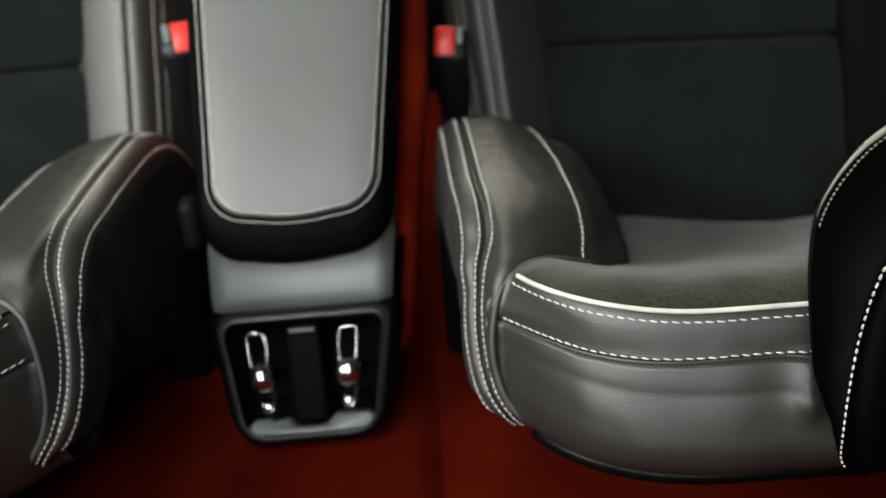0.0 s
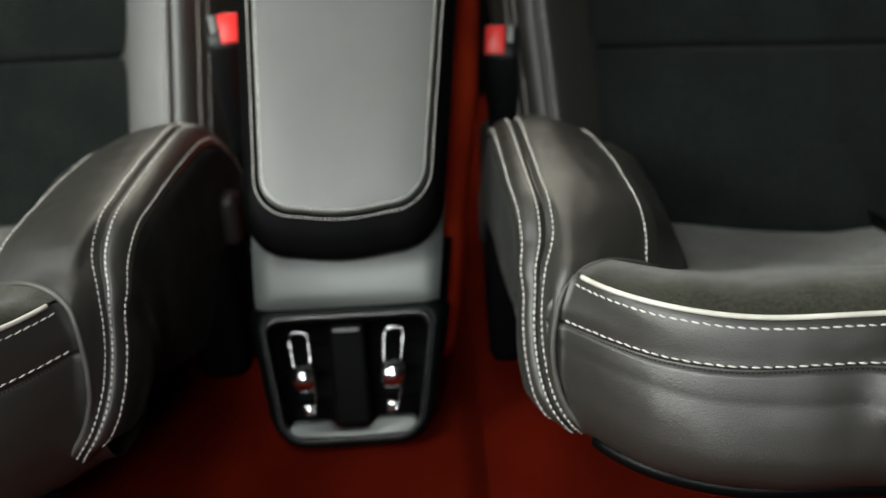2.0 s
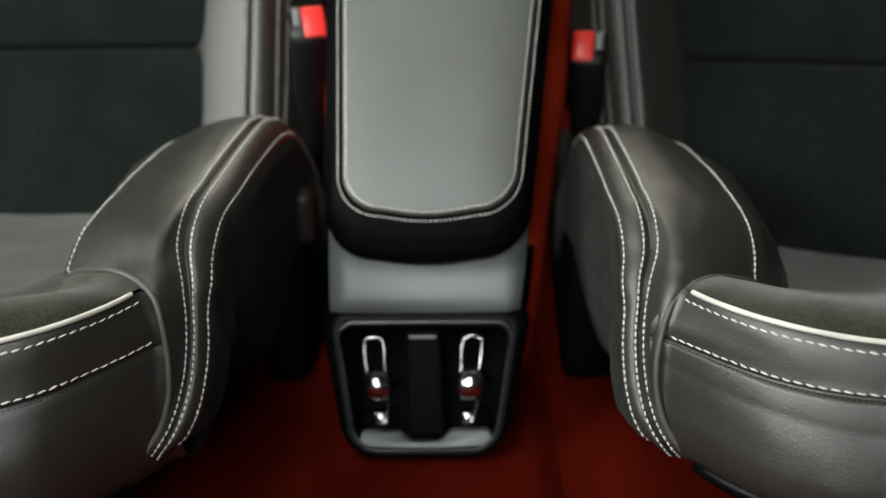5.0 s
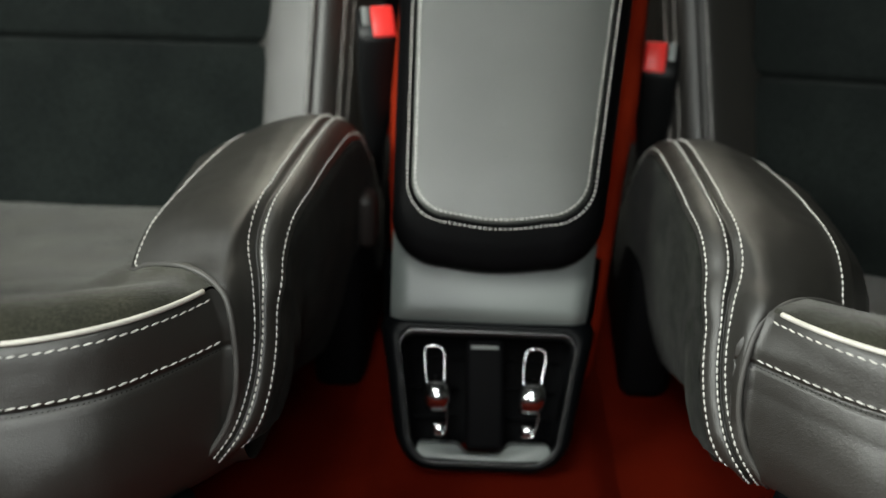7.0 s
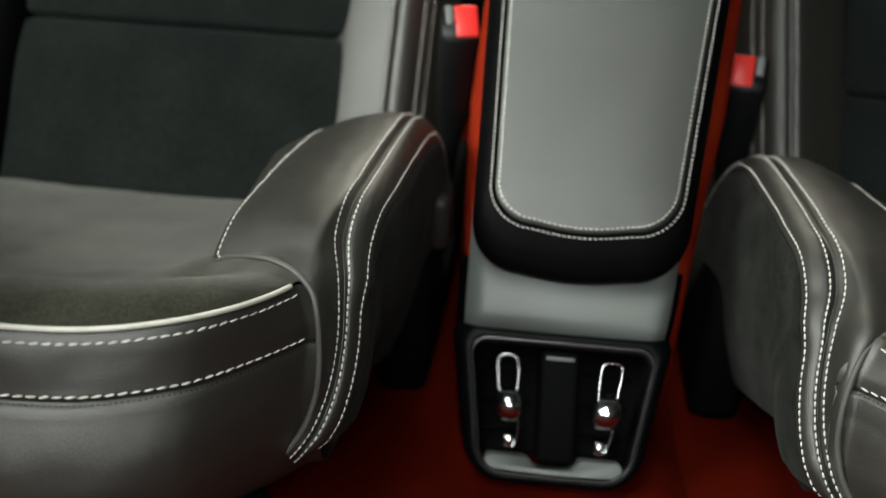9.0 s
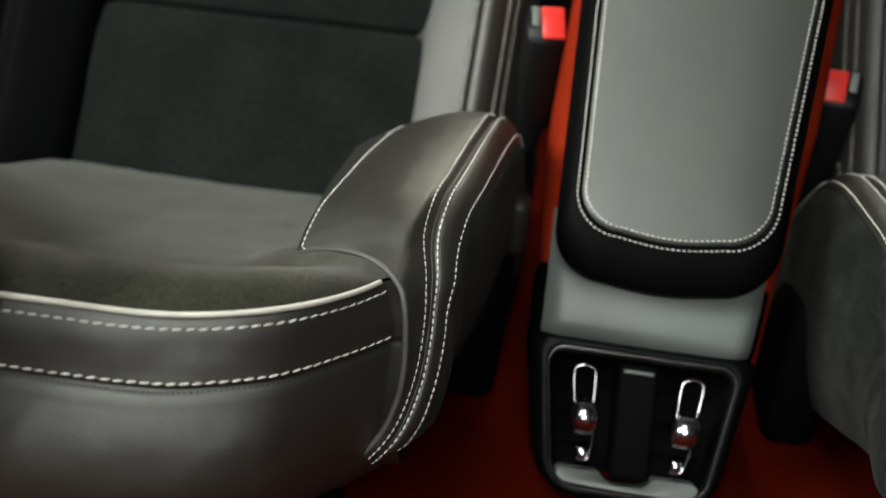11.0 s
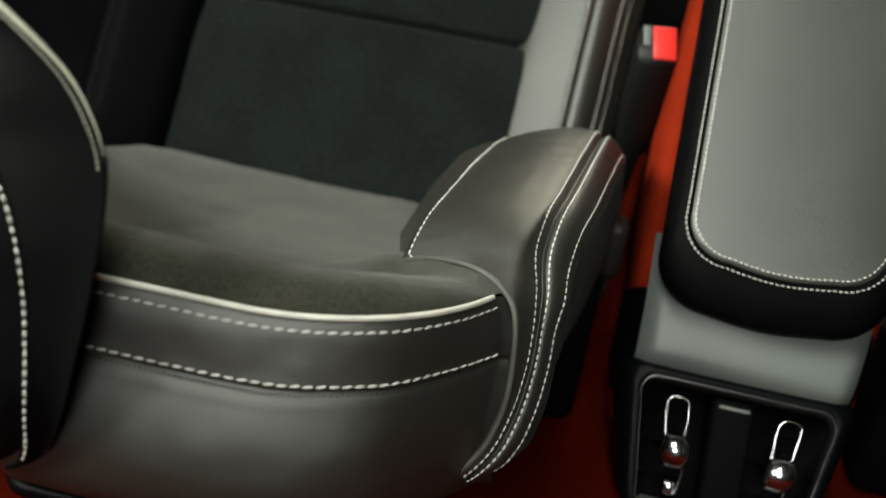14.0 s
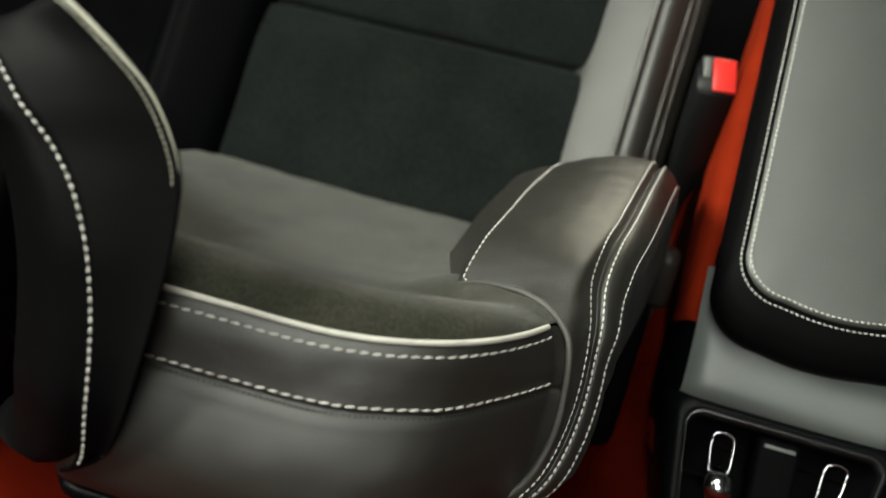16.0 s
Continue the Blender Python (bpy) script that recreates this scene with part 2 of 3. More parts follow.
def front_line(s):
    """Depth of the cushion's front edge at a distance aside."""
    if s < 0.25:
        return 0.799 + 0.9 * (0.25 - s)
    return 0.667 + 0.13 * math.exp(-(s - 0.248) / 0.062) + 0.006 * math.exp(-(s - 0.25) / 0.012) + 1.0 * max(0, s - 0.575)


def edge_height(s):
    return 0.328 + 0.020 * (1 - math.exp(-max(0, s - 0.236) / 0.06)) - 0.003 * math.exp(-(((s - 0.39) / 0.06) ** 2))


def make_seat(side, out, lift, wide, band_scale, sink):
    """side: -1 or 1; out: how far the seat stands off; lift: rise of the backrest's seams; wide: further width."""
    seat = thing("car_seat", "charcoal leather and suede car seat with ivory stitching and piping", "seat", "pair of seats")

    def put(s, y, z):
        return (side * (s + out) + SHEAR * (y - 0.85), y, z)

    # inner bolster
    path = spline([(a, y, z) for a, (y, z) in zip(RIDGE_ASIDE, RIDGE)], 330)
    tang = np.gradient(path[:, 1:], axis=0)
    tang /= np.linalg.norm(tang, axis=1)[:, None]
    norm = np.stack([tang[:, 1], -tang[:, 0]], 1)
    sec = spline(SECTION, 72)

    def on_bolster(k, ds, dn):
        s, y, z = path[k]
        low = min(1, max(0, (0.345 - z) / 0.06)) if y < 1.0 else 0.0
        if ds < 0:
            ds *= 1 - 0.45 * low * low * (3 - 2 * low)
        else:
            ahead = min(1, max(0, (0.935 - y) / 0.07)) * min(1, max(0, (z - 0.19) / 0.09))
            y -= 0.040 * (1 - math.exp(-ds / 0.005)) * math.exp(-ds / 0.07) * ahead * ahead * (3 - 2 * ahead)
        if ds > 0 and k > 90:
            dn += 0.011 * math.exp(-(((path[k, 1] - 0.842) / 0.020) ** 2)) * (1 - math.exp(-ds / 0.012))
        dn += 0.0007 * noise.noise(((s + ds) * 28, y * 55, z * 55)) + 0.0006 * noise.noise(((s + ds) * 90, y * 25, z * 25 + side))
        if side < 0:
            rise = float(np.interp(y, (0.80, 0.86, 0.95, 1.12, 1.2), (0.0, 0.009, 0.012, 0.018, 0.018)))
            z += rise * float(np.interp(ds, (-0.038, -0.015, 0.0, 0.03, 0.11), (0.3, 0.85, 1.0, 0.9, 0.3)))
        else:
            z -= 0.014 * min(1, max(0, (ds - 0.035) / 0.07)) * min(1, max(0, (y - 0.93) / 0.2))
        return put(s + ds, y + norm[k, 0] * dn, z + norm[k, 1] * dn)

    def section_at(ds):
        o = np.argsort(sec[:, 0])
        return float(np.interp(ds, sec[:, 0][o], sec[:, 1][o]))

    rim = 0.1115 if side < 0 else 0.113

    def reach(k):
        """How far the leather runs towards the cushion: to the seam on top, to the folded arch in front."""
        return float(np.interp(path[k, 1], (0.79, 0.812, 0.825, 0.836, 0.846, 0.857), (0.008, 0.0095, 0.015, 0.034, 0.070, rim))) if k > 90 else rim

    # the arch of the hem: how far each row's end is drawn to it
    arch = [k for k in range(91, len(path)) if 0.765 < path[k, 1] < 0.857 and path[k, 2] > 0.2]
    tips = np.array([on_bolster(k, reach(k), section_at(reach(k))) for k in arch])
    if side < 0:
        rim_line = [(0.343, 0.860, 0.310), (0.330, 0.852, 0.320), (0.313, 0.842, 0.328), (0.280, 0.822, 0.338), (0.255, 0.808, 0.336), (0.237, 0.797, 0.324), (0.230, 0.788, 0.308)]
    else:
        rim_line = [(0.334, 0.850, 0.298), (0.322, 0.845, 0.306), (0.308, 0.838, 0.314), (0.280, 0.822, 0.325), (0.257, 0.809, 0.325), (0.240, 0.798, 0.315), (0.232, 0.789, 0.302)]
    lower = [tuple(q) for q in tips if q[2] < 0.272]
    aim = np.array(spline([put(*q) for q in rim_line] + lower[::max(1, len(lower) // 3)][:3] + lower[-1:], 80))
    way = lambda p: np.r_[0, np.cumsum(np.linalg.norm(np.diff(p, axis=0), axis=1))]
    ta, tb = way(tips), way(aim)
    drawn = np.zeros((len(path), 3))
    for j, k in enumerate(arch):
        drawn[k] = [np.interp(ta[j] / ta[-1] * tb[-1], tb, aim[:, i]) - tips[j, i] for i in range(3)]
    for k in range(91, arch[0]):
        drawn[k] = drawn[arch[0]] * math.exp(-(path[k, 1] - path[arch[0], 1]) / 0.02)

    def on_leather(k, u, up=0.0):
        """u: 0 on the ridge, 1 at the hem."""
        return tuple(np.array(on_bolster(k, u * reach(k), section_at(u * reach(k)) + up)) + drawn[k] * max(0, u) ** 2)

    leather_rows, suede_rows = [], []
    mid = int(np.argmin(abs(path[:, 1] - 0.97)))
    cut = int(np.argmin(abs(sec[:, 0] + 0.0345)))
    first = int(np.argmin(abs(sec[:, 0])))
    for k in range(len(path)):
        far = reach(k)
        w = min(1, max(0, (far - 0.02) / 0.09))
        tip = np.array(on_leather(k, 1))
        fold = []
        for (ds, dn), (fs_, fy, fz) in zip(((0.083, -0.1225), (0.055, -0.0575), (0.028, -0.0145), (0.007, -0.001)), ((0.008, 0.06, -0.01), (0.007, 0.035, -0.008), (0.006, 0.015, -0.004), (0.003, 0.004, -0.001))):
            near = min(1, max(0, (1.10 - path[k, 1]) / 0.24)) if k > 90 else 0
            ds, dn = ds * (1 - (0.75 if side < 0 else 0.30) * near), dn - 0.012 * near
            old = np.array([side * ds, norm[k, 0] * dn, norm[k, 1] * dn])
            fold.append(tuple(tip + old * w + np.array([side * fs_, fy, fz]) * (1 - w)))
        row = fold + [on_leather(k, u) for u in np.linspace(1, 0, 26)]
        leather_rows.append(row + [on_bolster(k, *q) for q in sec[first + 1: cut + 1]])
        row = [on_bolster(k, q[0], q[1] - 0.0008) for q in sec[cut:]]
        s, y, z = path[k]
        y, z = y + norm[k, 0] * sec[-1, 1], z + norm[k, 1] * sec[-1, 1]
        if k < mid:
            ty = 1.02 + 0.24 * (mid - k) / mid
        else:
            ty = 1.02 - 0.23 * ((k - mid) / (len(path) - 1 - mid)) ** 0.8
        tz = max(0.188 - 0.36 * (ty - 0.76), 0.03)
        for j in range(1, 9):
            f = j / 8
            low = min(1, max(0, (0.345 - path[k, 2]) / 0.06)) if path[k, 1] < 1.0 else 0.0
            ds = sec[-1, 0] * (1 - 0.45 * low * low * (3 - 2 * low))
            row.append(put(s + ds - 0.006 * math.sin(math.pi * f) + 0.04 * f * f, y + (ty - y) * f, z + (tz - z) * f))
        if path[k, 2] > 0.178 or k < 100:
            suede_rows.append(row)
    hem = []
    for k in range(91, len(path)):
        if 0.79 < path[k, 1] < 0.862 and path[k, 2] > 0.24:
            x, y, z = on_leather(k, 1)
            hem.append((side * (x - SHEAR * (y - 0.85)) - out, y, z))
    hem = np.array(sorted(hem))

    def closed(s, y, z):
        """The cushion's height where it meets the hem of the bolster's leather."""
        hy, hz = float(np.interp(s, hem[:, 0], hem[:, 1])), float(np.interp(s, hem[:, 0], hem[:, 2]))
        w = math.exp(-(((y - hy) / (0.040 if y < hy else 0.06)) ** 2)) * math.exp(-((max(0, s - hem[-1, 0]) / 0.045) ** 2))
        return z + max(0, hz - 0.0012 - z) * w * min(1, max(0, (s - 0.236) / 0.012))

    bm = bmesh.new()
    grid(bm, leather_rows)
    inner = part("bolster", bm, LEATHER, seat, "charcoal leather side bolster with ivory double stitching")
    bm = bmesh.new()
    grid(bm, suede_rows)
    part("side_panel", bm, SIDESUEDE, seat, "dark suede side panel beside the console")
    for ds, seed in ((0.0, 1), (-0.0137, 2), (-0.0325, 3)):
        dashes([on_bolster(k, ds, section_at(ds) + 0.0004) for k in range(12, 303)], inner, seed=seed)
    # seam between bolster and cushion top
    line = []
    for k in range(36, 186):
        if reach(k) < rim - 0.003:
            break
        ds = (0.107 if side < 0 else 0.097) - (0.014 if side < 0 else 0.024) * max(0, (120 - k) / 84)
        line.append(on_leather(k, ds / reach(k), 0.0004))
    line += [on_leather(k, 0.93, 0.0006) for k in arch[:4]]
    dashes(line, inner, seed=4)
    # folded edge where the bolster wraps round the cushion
    bm = bmesh.new()
    tube(bm, [on_leather(k, 1, -0.001) for k in range(len(path)) if 0.858 > path[k, 1] and k > 90][:-9], 0.0028)
    part("welt", bm, FOLD, inner, "folded leather edge, lightened as its highlight")

    # cushion: front face of leather, top of suede
    ss = np.r_[np.linspace(0.242, 0.27, 24)[:-1], np.linspace(0.27, 0.80 + wide, 76)]
    deep = 1.0 if side < 0 else 0.72
    FACE = [(0.0, 0.0), (-0.006, -0.004), (-0.0115, -0.013), (-0.017, -0.028), (-0.0225, -0.045), (-0.0240, -0.049), (-0.0215, -0.0535), (-0.0285, -0.0560), (-0.042, -0.074), (-0.053, -0.096), (-0.059, -0.1 - 0.020 * deep), (-0.057, -0.1 - 0.045 * deep), (-0.045, -0.1 - 0.068 * deep), (-0.015, -0.1 - 0.088 * deep), (0.06, -0.1 - 0.1 * deep), (0.14, -0.1 - 0.1 * deep)]
    face = spline(FACE, 56)

    def drop(s):
        return 0.008 * math.exp(-max(0, s - 0.25) / 0.03) if side > 0 else 0.0

    def face_point(s, dy, dz):
        puff = 0.011 * math.exp(-(((s - 0.494) / 0.011) ** 2) - ((dz + 0.070) / 0.017) ** 2) if side > 0 else 0.0
        soft = 0.0016 * noise.noise((s * 22, dz * 30, side)) + 0.0005 * noise.noise((s * 90, dz * 40, side))
        wrap = (0.018 if side < 0 else 0.023) * min(1, -dz / 0.035) * math.exp(-max(0, s - 0.242) / 0.018)
        return put(s - wrap, front_line(s) + dy * min(1, 0.6 + (s - 0.240) * 6) - puff + soft * min(1, -dz / 0.02), edge_height(s) - sink - drop(s) + dz * (band_scale - (0.15 * min(1, max(0, (s - 0.29) / 0.14)) if side > 0 else 0.0) if dz > -0.06 else 1))

    bm = bmesh.new()
    grid(bm, [[face_point(s, dy, dz) for dy, dz in face] for s in ss if s < 0.645 + wide])
    front = part("cushion_front", bm, LEATHER, seat, "charcoal leather cushion front with two stitched bands")
    rows = []
    for s in ss:
        y0, z0 = front_line(s), edge_height(s) - sink - drop(s)
        back, tilt = 1.30, (0.17 * max(0, min(s, 0.66) - 0.42) if side > 0 else 0.0)
        h = (1 - math.exp(-max(0, s - 0.248) / 0.045)) * (0.8 if side > 0 else 1.0)
        tops = spline([(y0, z0 - 0.002), (y0 + 0.008, z0 + 0.010 * h), (y0 + 0.022, z0 + 0.023 * h - 0.004), (y0 + 0.040, z0 + 0.030 * h - 0.010), (y0 + 0.058, z0 + 0.028 * h - 0.015), (y0 + 0.085, z0 + 0.019 * h - 0.021), (y0 + 0.13, z0 + 0.012 * h - 0.042), (y0 + 0.5 * (back - y0), z0 - (0.128 if side > 0 else 0.112) + lift * 0.5 - 0.5 * tilt), (back, 0.132 + lift * 1.8 - tilt)], 48)
        rows.append([put(s, y, (closed(s, y, z) if side < 0 else z) + 0.0025 * noise.noise((s * 14, y * 14, side)) + 0.0012 * noise.noise((s * 45, y * 45, side))) for y, z in tops])
    bm = bmesh.new()
    grid(bm, rows)
    part("cushion_top", bm, SUEDE, seat, "charcoal suede cushion top")
    bm = bmesh.new()
    tube(bm, [np.array(face_point(s, 0, 0)) + (0, -0.001, 0.0015) for s in ss if 0.2525 < s < 0.58 + wide], 0.0025)
    part("piping", bm, PIPING, seat, "ivory leather piping")
    for dy, dz, seed in ((-0.0080, -0.0076, 5), (-0.0238, -0.0475, 6)):
        dashes([np.array(face_point(s, dy, dz)) + (0, -0.0004, 0.0002) for s in ss if 0.250 < s < 0.58 + wide], front, seed=seed, length=0.0076, gap=0.0020, r=0.00095, slant=0.0006, single=True)

    # Short black threads stand in for the needle holes below the seam.
    dashes([np.array(face_point(s, -0.0250, -0.0550)) + (0, -0.0004, 0.0002) for s in ss if 0.250 < s < 0.58 + wide], front, seed=12, length=0.0024, gap=0.0024, r=0.0006, thread=HOLETHREAD)

    # outer bolster: a tall wing beside the door, with a piped edge and a sewn band
    edge = spline([(0.556, 0.606, 0.203), (0.540, 0.604, 0.213), (0.519, 0.600, 0.235), (0.505, 0.598, 0.270), (0.497, 0.6025, 0.31), (0.491, 0.615, 0.36), (0.4875, 0.625, 0.40), (0.4875, 0.6325, 0.43), (0.490, 0.638, 0.453), (0.50, 0.644, 0.475), (0.52, 0.651, 0.50), (0.548, 0.658, 0.518), (0.598, 0.672, 0.541), (0.635, 0.705, 0.530), (0.665, 0.77, 0.40), (0.70, 0.90, 0.24), (0.74, 1.28, 0.14)], 100)
    band = spline([(0.562, 0.608, 0.198), (0.550, 0.604, 0.206), (0.537, 0.599, 0.226), (0.5305, 0.594, 0.270), (0.5325, 0.6015, 0.31), (0.538, 0.6115, 0.35), (0.546, 0.619, 0.385), (0.554, 0.625, 0.404), (0.566, 0.632, 0.424), (0.587, 0.641, 0.447), (0.616, 0.647, 0.470), (0.655, 0.667, 0.498), (0.70, 0.70, 0.495), (0.725, 0.73, 0.45), (0.745, 0.80, 0.34), (0.775, 0.92, 0.20), (0.80, 1.28, 0.11)], 100)

    if side > 0:
        edge[:, 0] += 0.011 * np.clip((0.325 - edge[:, 2]) / 0.05, 0, 1) * (edge[:, 1] < 0.66)
        band[:, 0] -= 0.006 * np.clip((0.50 - band[:, 2]) / 0.05, 0, 1) * np.clip((band[:, 2] - 0.20) / 0.03, 0, 1) * (band[:, 1] < 0.66)

    def on_wing(k, f):
        """f: 0 the piped edge, 1 the sewn line; below 0 the inner flank, above 1 the outer side."""
        e, b = edge[k], band[k]
        top = min(1, max(0, (e[1] - 0.64) / 0.09))
        if f < 0:
            g = -f
            s, y, z = e + np.array([0.085 * g * (1 - top) + 0.03 * g * top + 0.012 * g * g, (1 - top) * 0.10 * g, -0.12 * g * top - 0.02 * g * (1 - top)])
        elif f <= 1:
            s, y, z = e + (b - e) * f + np.array([0, 0.006 * math.sin(math.pi * f) * (1 - top), -0.002 * math.sin(math.pi * f)])
        else:
            g = f - 1
            dip = 0.009 * math.exp(-((g - 0.06) / 0.05) ** 2)
            s, y, z = b + np.array([0.13 * math.sin(min(1.4, g) / 1.4 * 1.57), dip * (1 - top) + 0.09 * (1 - top) * g * g, -0.10 * g * g * (0.3 + top) - dip * top])
        return put(s + wide, y, z)

    fs = np.r_[np.linspace(-3.6, -0.15, 14), -0.05, 0, np.linspace(0.08, 0.92, 8), 1.0, 1.03, 1.06, 1.1, 1.15, np.linspace(1.25, 2.6, 10)]
    bm = bmesh.new()
    grid(bm, [[on_wing(k, f) for f in fs] for k in range(len(edge))])
    outer = part("outer_bolster", bm, WINGLEATHER, seat, "leather outer bolster darkened for shade, with piped edge")
    bm = bmesh.new()
    ks = [k for k in range(36, 94) if edge[k][1] < 0.74]
    tube(bm, [np.array(on_wing(k, 0.03)) + (0, 0.0005, -0.0002) for k in ks], [0.0004 + (0.0022 if side < 0 else 0.0032) * min(1, j / 18) for j in range(len(ks))])
    part("piping", bm, EDGING, outer, "pale olive piping along the edge")
    dashes([np.array(on_wing(k, 0.09)) + (0, -0.0012, -0.0004) for k in ks], outer, seed=7, length=0.0036, gap=0.0012, r=0.0009, thread=EDGING)
    dashes([np.array(on_wing(k, 1.0)) + (0, -0.0004, 0.0002) for k in range(6, 92) if band[k][1] < 0.78], outer, seed=8, length=0.0056, r=0.0011, single=True)

    # base under the cushion
    bm = bmesh.new()
    box(bm, (0.33, 0.93, 0.0), (0.66 + wide, 1.10, 0.12), 0.02)
    for v in bm.verts:
        v.co = Vector(put(*v.co))
    part("base", bm, VOID, seat, "black plastic seat base")
    # Black block added to keep light off the floor between seat and console.
    bm = bmesh.new()
    box(bm, (0.168, 1.10, 0.0), (0.235, 1.55, 0.20), 0.02, segments=3)
    for v in bm.verts:
        v.co = Vector(put(*v.co))
    part("floor_shade_block", bm, VOID, seat, "black block added to shade the floor beside the seat")
    if side < 0:
        bm = bmesh.new()
        box(bm, (0.152, 1.125, 0.20), (0.178, 1.165, 0.272), 0.011, segments=3)
        for v in bm.verts:
            v.co = Vector(put(*v.co))
        part("hinge_cover", bm, HINGE, seat, "dark grey plastic hinge cover")
    bm = bmesh.new()
    tube(bm, [put(s, front_line(s) - 0.035, edge_height(s) - 0.088 - 0.1 * deep) for s in np.linspace(0.265, 0.645 + wide, 48)], 0.008)
    part("base_trim", bm, PLASTIC, seat, "black trim under the cushion front")

    # backrest, leaning back
    def lean(s, up, proud):
        return put(s, 1.345 + 0.5 * up - 0.866 * proud, 0.37 + 0.866 * up + 0.5 * proud)

    seam = lift
    ups = np.r_[np.linspace(-0.40, seam - 0.026, 22), np.linspace(seam - 0.024, seam + 0.024, 33), np.linspace(seam + 0.026, 0.42, 22)]

    def panel_proud(s, up):
        up += 0.040 * (s - 0.45) if side > 0 else 0.0
        groove = -0.010 * math.exp(-(((up - seam) / 0.004) ** 2))
        puff = 0.008 * (1 - math.exp(-abs(up - seam) / 0.02))
        return groove + puff + 0.002 * noise.noise((s * 9, up * 9, 4))

    bm = bmesh.new()
    grid(bm, [[lean(s, u, panel_proud(s, u)) for u in ups] for s in np.linspace(0.33, 0.79, 30)])
    part("backrest_panel", bm, BACKSUEDE, seat, "suede backrest darkened for shade, with a sewn cross seam")
    bsec = spline([(0.358, -0.03), (0.350, -0.012), (0.337, 0.003), (0.315, 0.0165), (0.290, 0.0285), (0.274, 0.0348), (0.265, 0.0362), (0.2585, 0.0312), (0.252, 0.034), (0.238, 0.028), (0.229, 0.0185), (0.222, 0.012), (0.212, -0.01), (0.205, -0.06), (0.205, -0.2)], 56)
    uu = np.linspace(-0.36, 0.42, 20)
    bm = bmesh.new()
    aslant = 0.09 if side > 0 else 0.0
    grid(bm, [[lean(s - aslant * u, u, p) for s, p in bsec] for u in uu])
    bb = part("backrest_bolster", bm, LEATHER, seat, "charcoal leather backrest bolster with ivory stitching")
    for s, seed in ((0.266, 9), (0.2265, 10), (0.2165, 11)):
        p = float(np.interp(s, bsec[::-1, 0], bsec[::-1, 1])) + 0.0006
        dashes([lean(s - aslant * u, u, p) for u in np.linspace(-0.3, 0.41, 40)], bb, seed=seed)
    bm = bmesh.new()
    grid(bm, [[lean(1.13 - s + wide * 0.5, u, p + 0.02) for s, p in bsec] for u in uu])
    part("backrest_bolster", bm, SHADELEATHER, seat, "leather backrest bolster beside the door, darkened for shade")
    # hard shell behind the backrest, and the shield on the door side
    bm = bmesh.new()
    back = spline([(0.205, -0.07), (0.215, -0.12), (0.26, -0.15), (0.54, -0.165), (0.87 + wide, -0.15), (0.915 + wide, -0.12), (0.925 + wide, -0.05)], 30)
    vs = grid(bm, [[lean(s, u, p * g) for s, p in back] for u, g in ((-0.42, 0.8), (-0.2, 1.0), (0.1, 1.0), (0.34, 0.95), (0.40, 0.8), (0.425, 0.5))])
    grid(bm, [[v.co for v in vs[-1]], [lean(s, 0.42, 0.01) for s, p in back]])
    part("back_shell", bm, DEEPBLACK, seat, "black hard shell behind the backrest")
    bm = bmesh.new()
    box(bm, (0.76 + wide, 0.85, 0.03), (0.84 + wide, 1.42, 0.13), 0.03, segments=3)
    for v in bm.verts:
        v.co = Vector(put(*v.co))
    part("side_shield", bm, DEEPBLACK, seat, "black plastic side shield")
    return seat


make_seat(-1, 0.014, 0.03, 0.006, 0.95, 0.004)
make_seat(1, -0.012, 0.0, -0.012, 0.82, 0.0)

# ---- centre console: built in a frame that leans back ----
LEANING = Matrix.Translation((-0.012, 0.985, 0.16)) @ Matrix(((1, 0.055, 0, 0), (0, 0.5, -0.866, 0), (0, 0.866, 0.5, 0), (0, 0, 0, 1)))
console = thing("centre_console", "black centre console with padded armrest and air vents between the seats", "console")


def C(x, v, n):
    return LEANING @ Vector((x, v, n))


def pad_outline(grow, drop):
    """The armrest's outline, grown by so much and pulled down in front: rounded front corners, wider towards the back."""
    r, a, b = max(0.006, 0.05 + grow * 0.6), 0.134 - drop, 0.62
    half = lambda v: 0.1045 + 0.07 * (v - 0.18) + grow
    left = [(-half(b + (a + r - b) * k / 30), b + (a + r - b) * k / 30) for k in range(31)]
    w = half(a + r)
    left += [(-w + r - r * math.cos(math.pi / 2 * k / 16), a + r - r * math.sin(math.pi / 2 * k / 16)) for k in range(1, 17)]
    x0 = left[-1][0]
    mid = [(x0 - 2 * x0 * k / 16, a - 0.006 * math.sin(math.pi * k / 16)) for k in range(1, 16)]
    return left + mid + [(-x, v) for x, v in reversed(left)]


def pad_ring(grow, dn, drop):
    return [C(x, v, 0.046 - 0.17 * (v - 0.16) + dn) for x, v in pad_outline(grow, drop)]


bm = bmesh.new()
grid(bm, [pad_ring(*r) for r in spline([(-0.004, -0.088, -0.004), (0.007, -0.068, 0.028), (0.016, -0.047, 0.049), (0.017, -0.025, 0.046), (0.010, -0.009, 0.025), (0.003, -0.002, 0.007), (0.0, -0.0006, 0.001), (-0.0025, -0.0012, -0.0025), (-0.0047, -0.0032, -0.0047)], 40)])
part("armrest_border", bm, BORDERLEATHER, console, "leather border of the armrest, darkened for shade")
bm = bmesh.new()
vs = grid(bm, [pad_ring(*r) for r in spline([(-0.0044, -0.0034, -0.0044), (-0.0065, -0.0010, -0.0065), (-0.009, 0.0002, -0.0095), (-0.016, 0.001, -0.017), (-0.03, 0.002, -0.034), (-0.05, 0.003, -0.056), (-0.07, 0.0035, -0.08)], 30)])
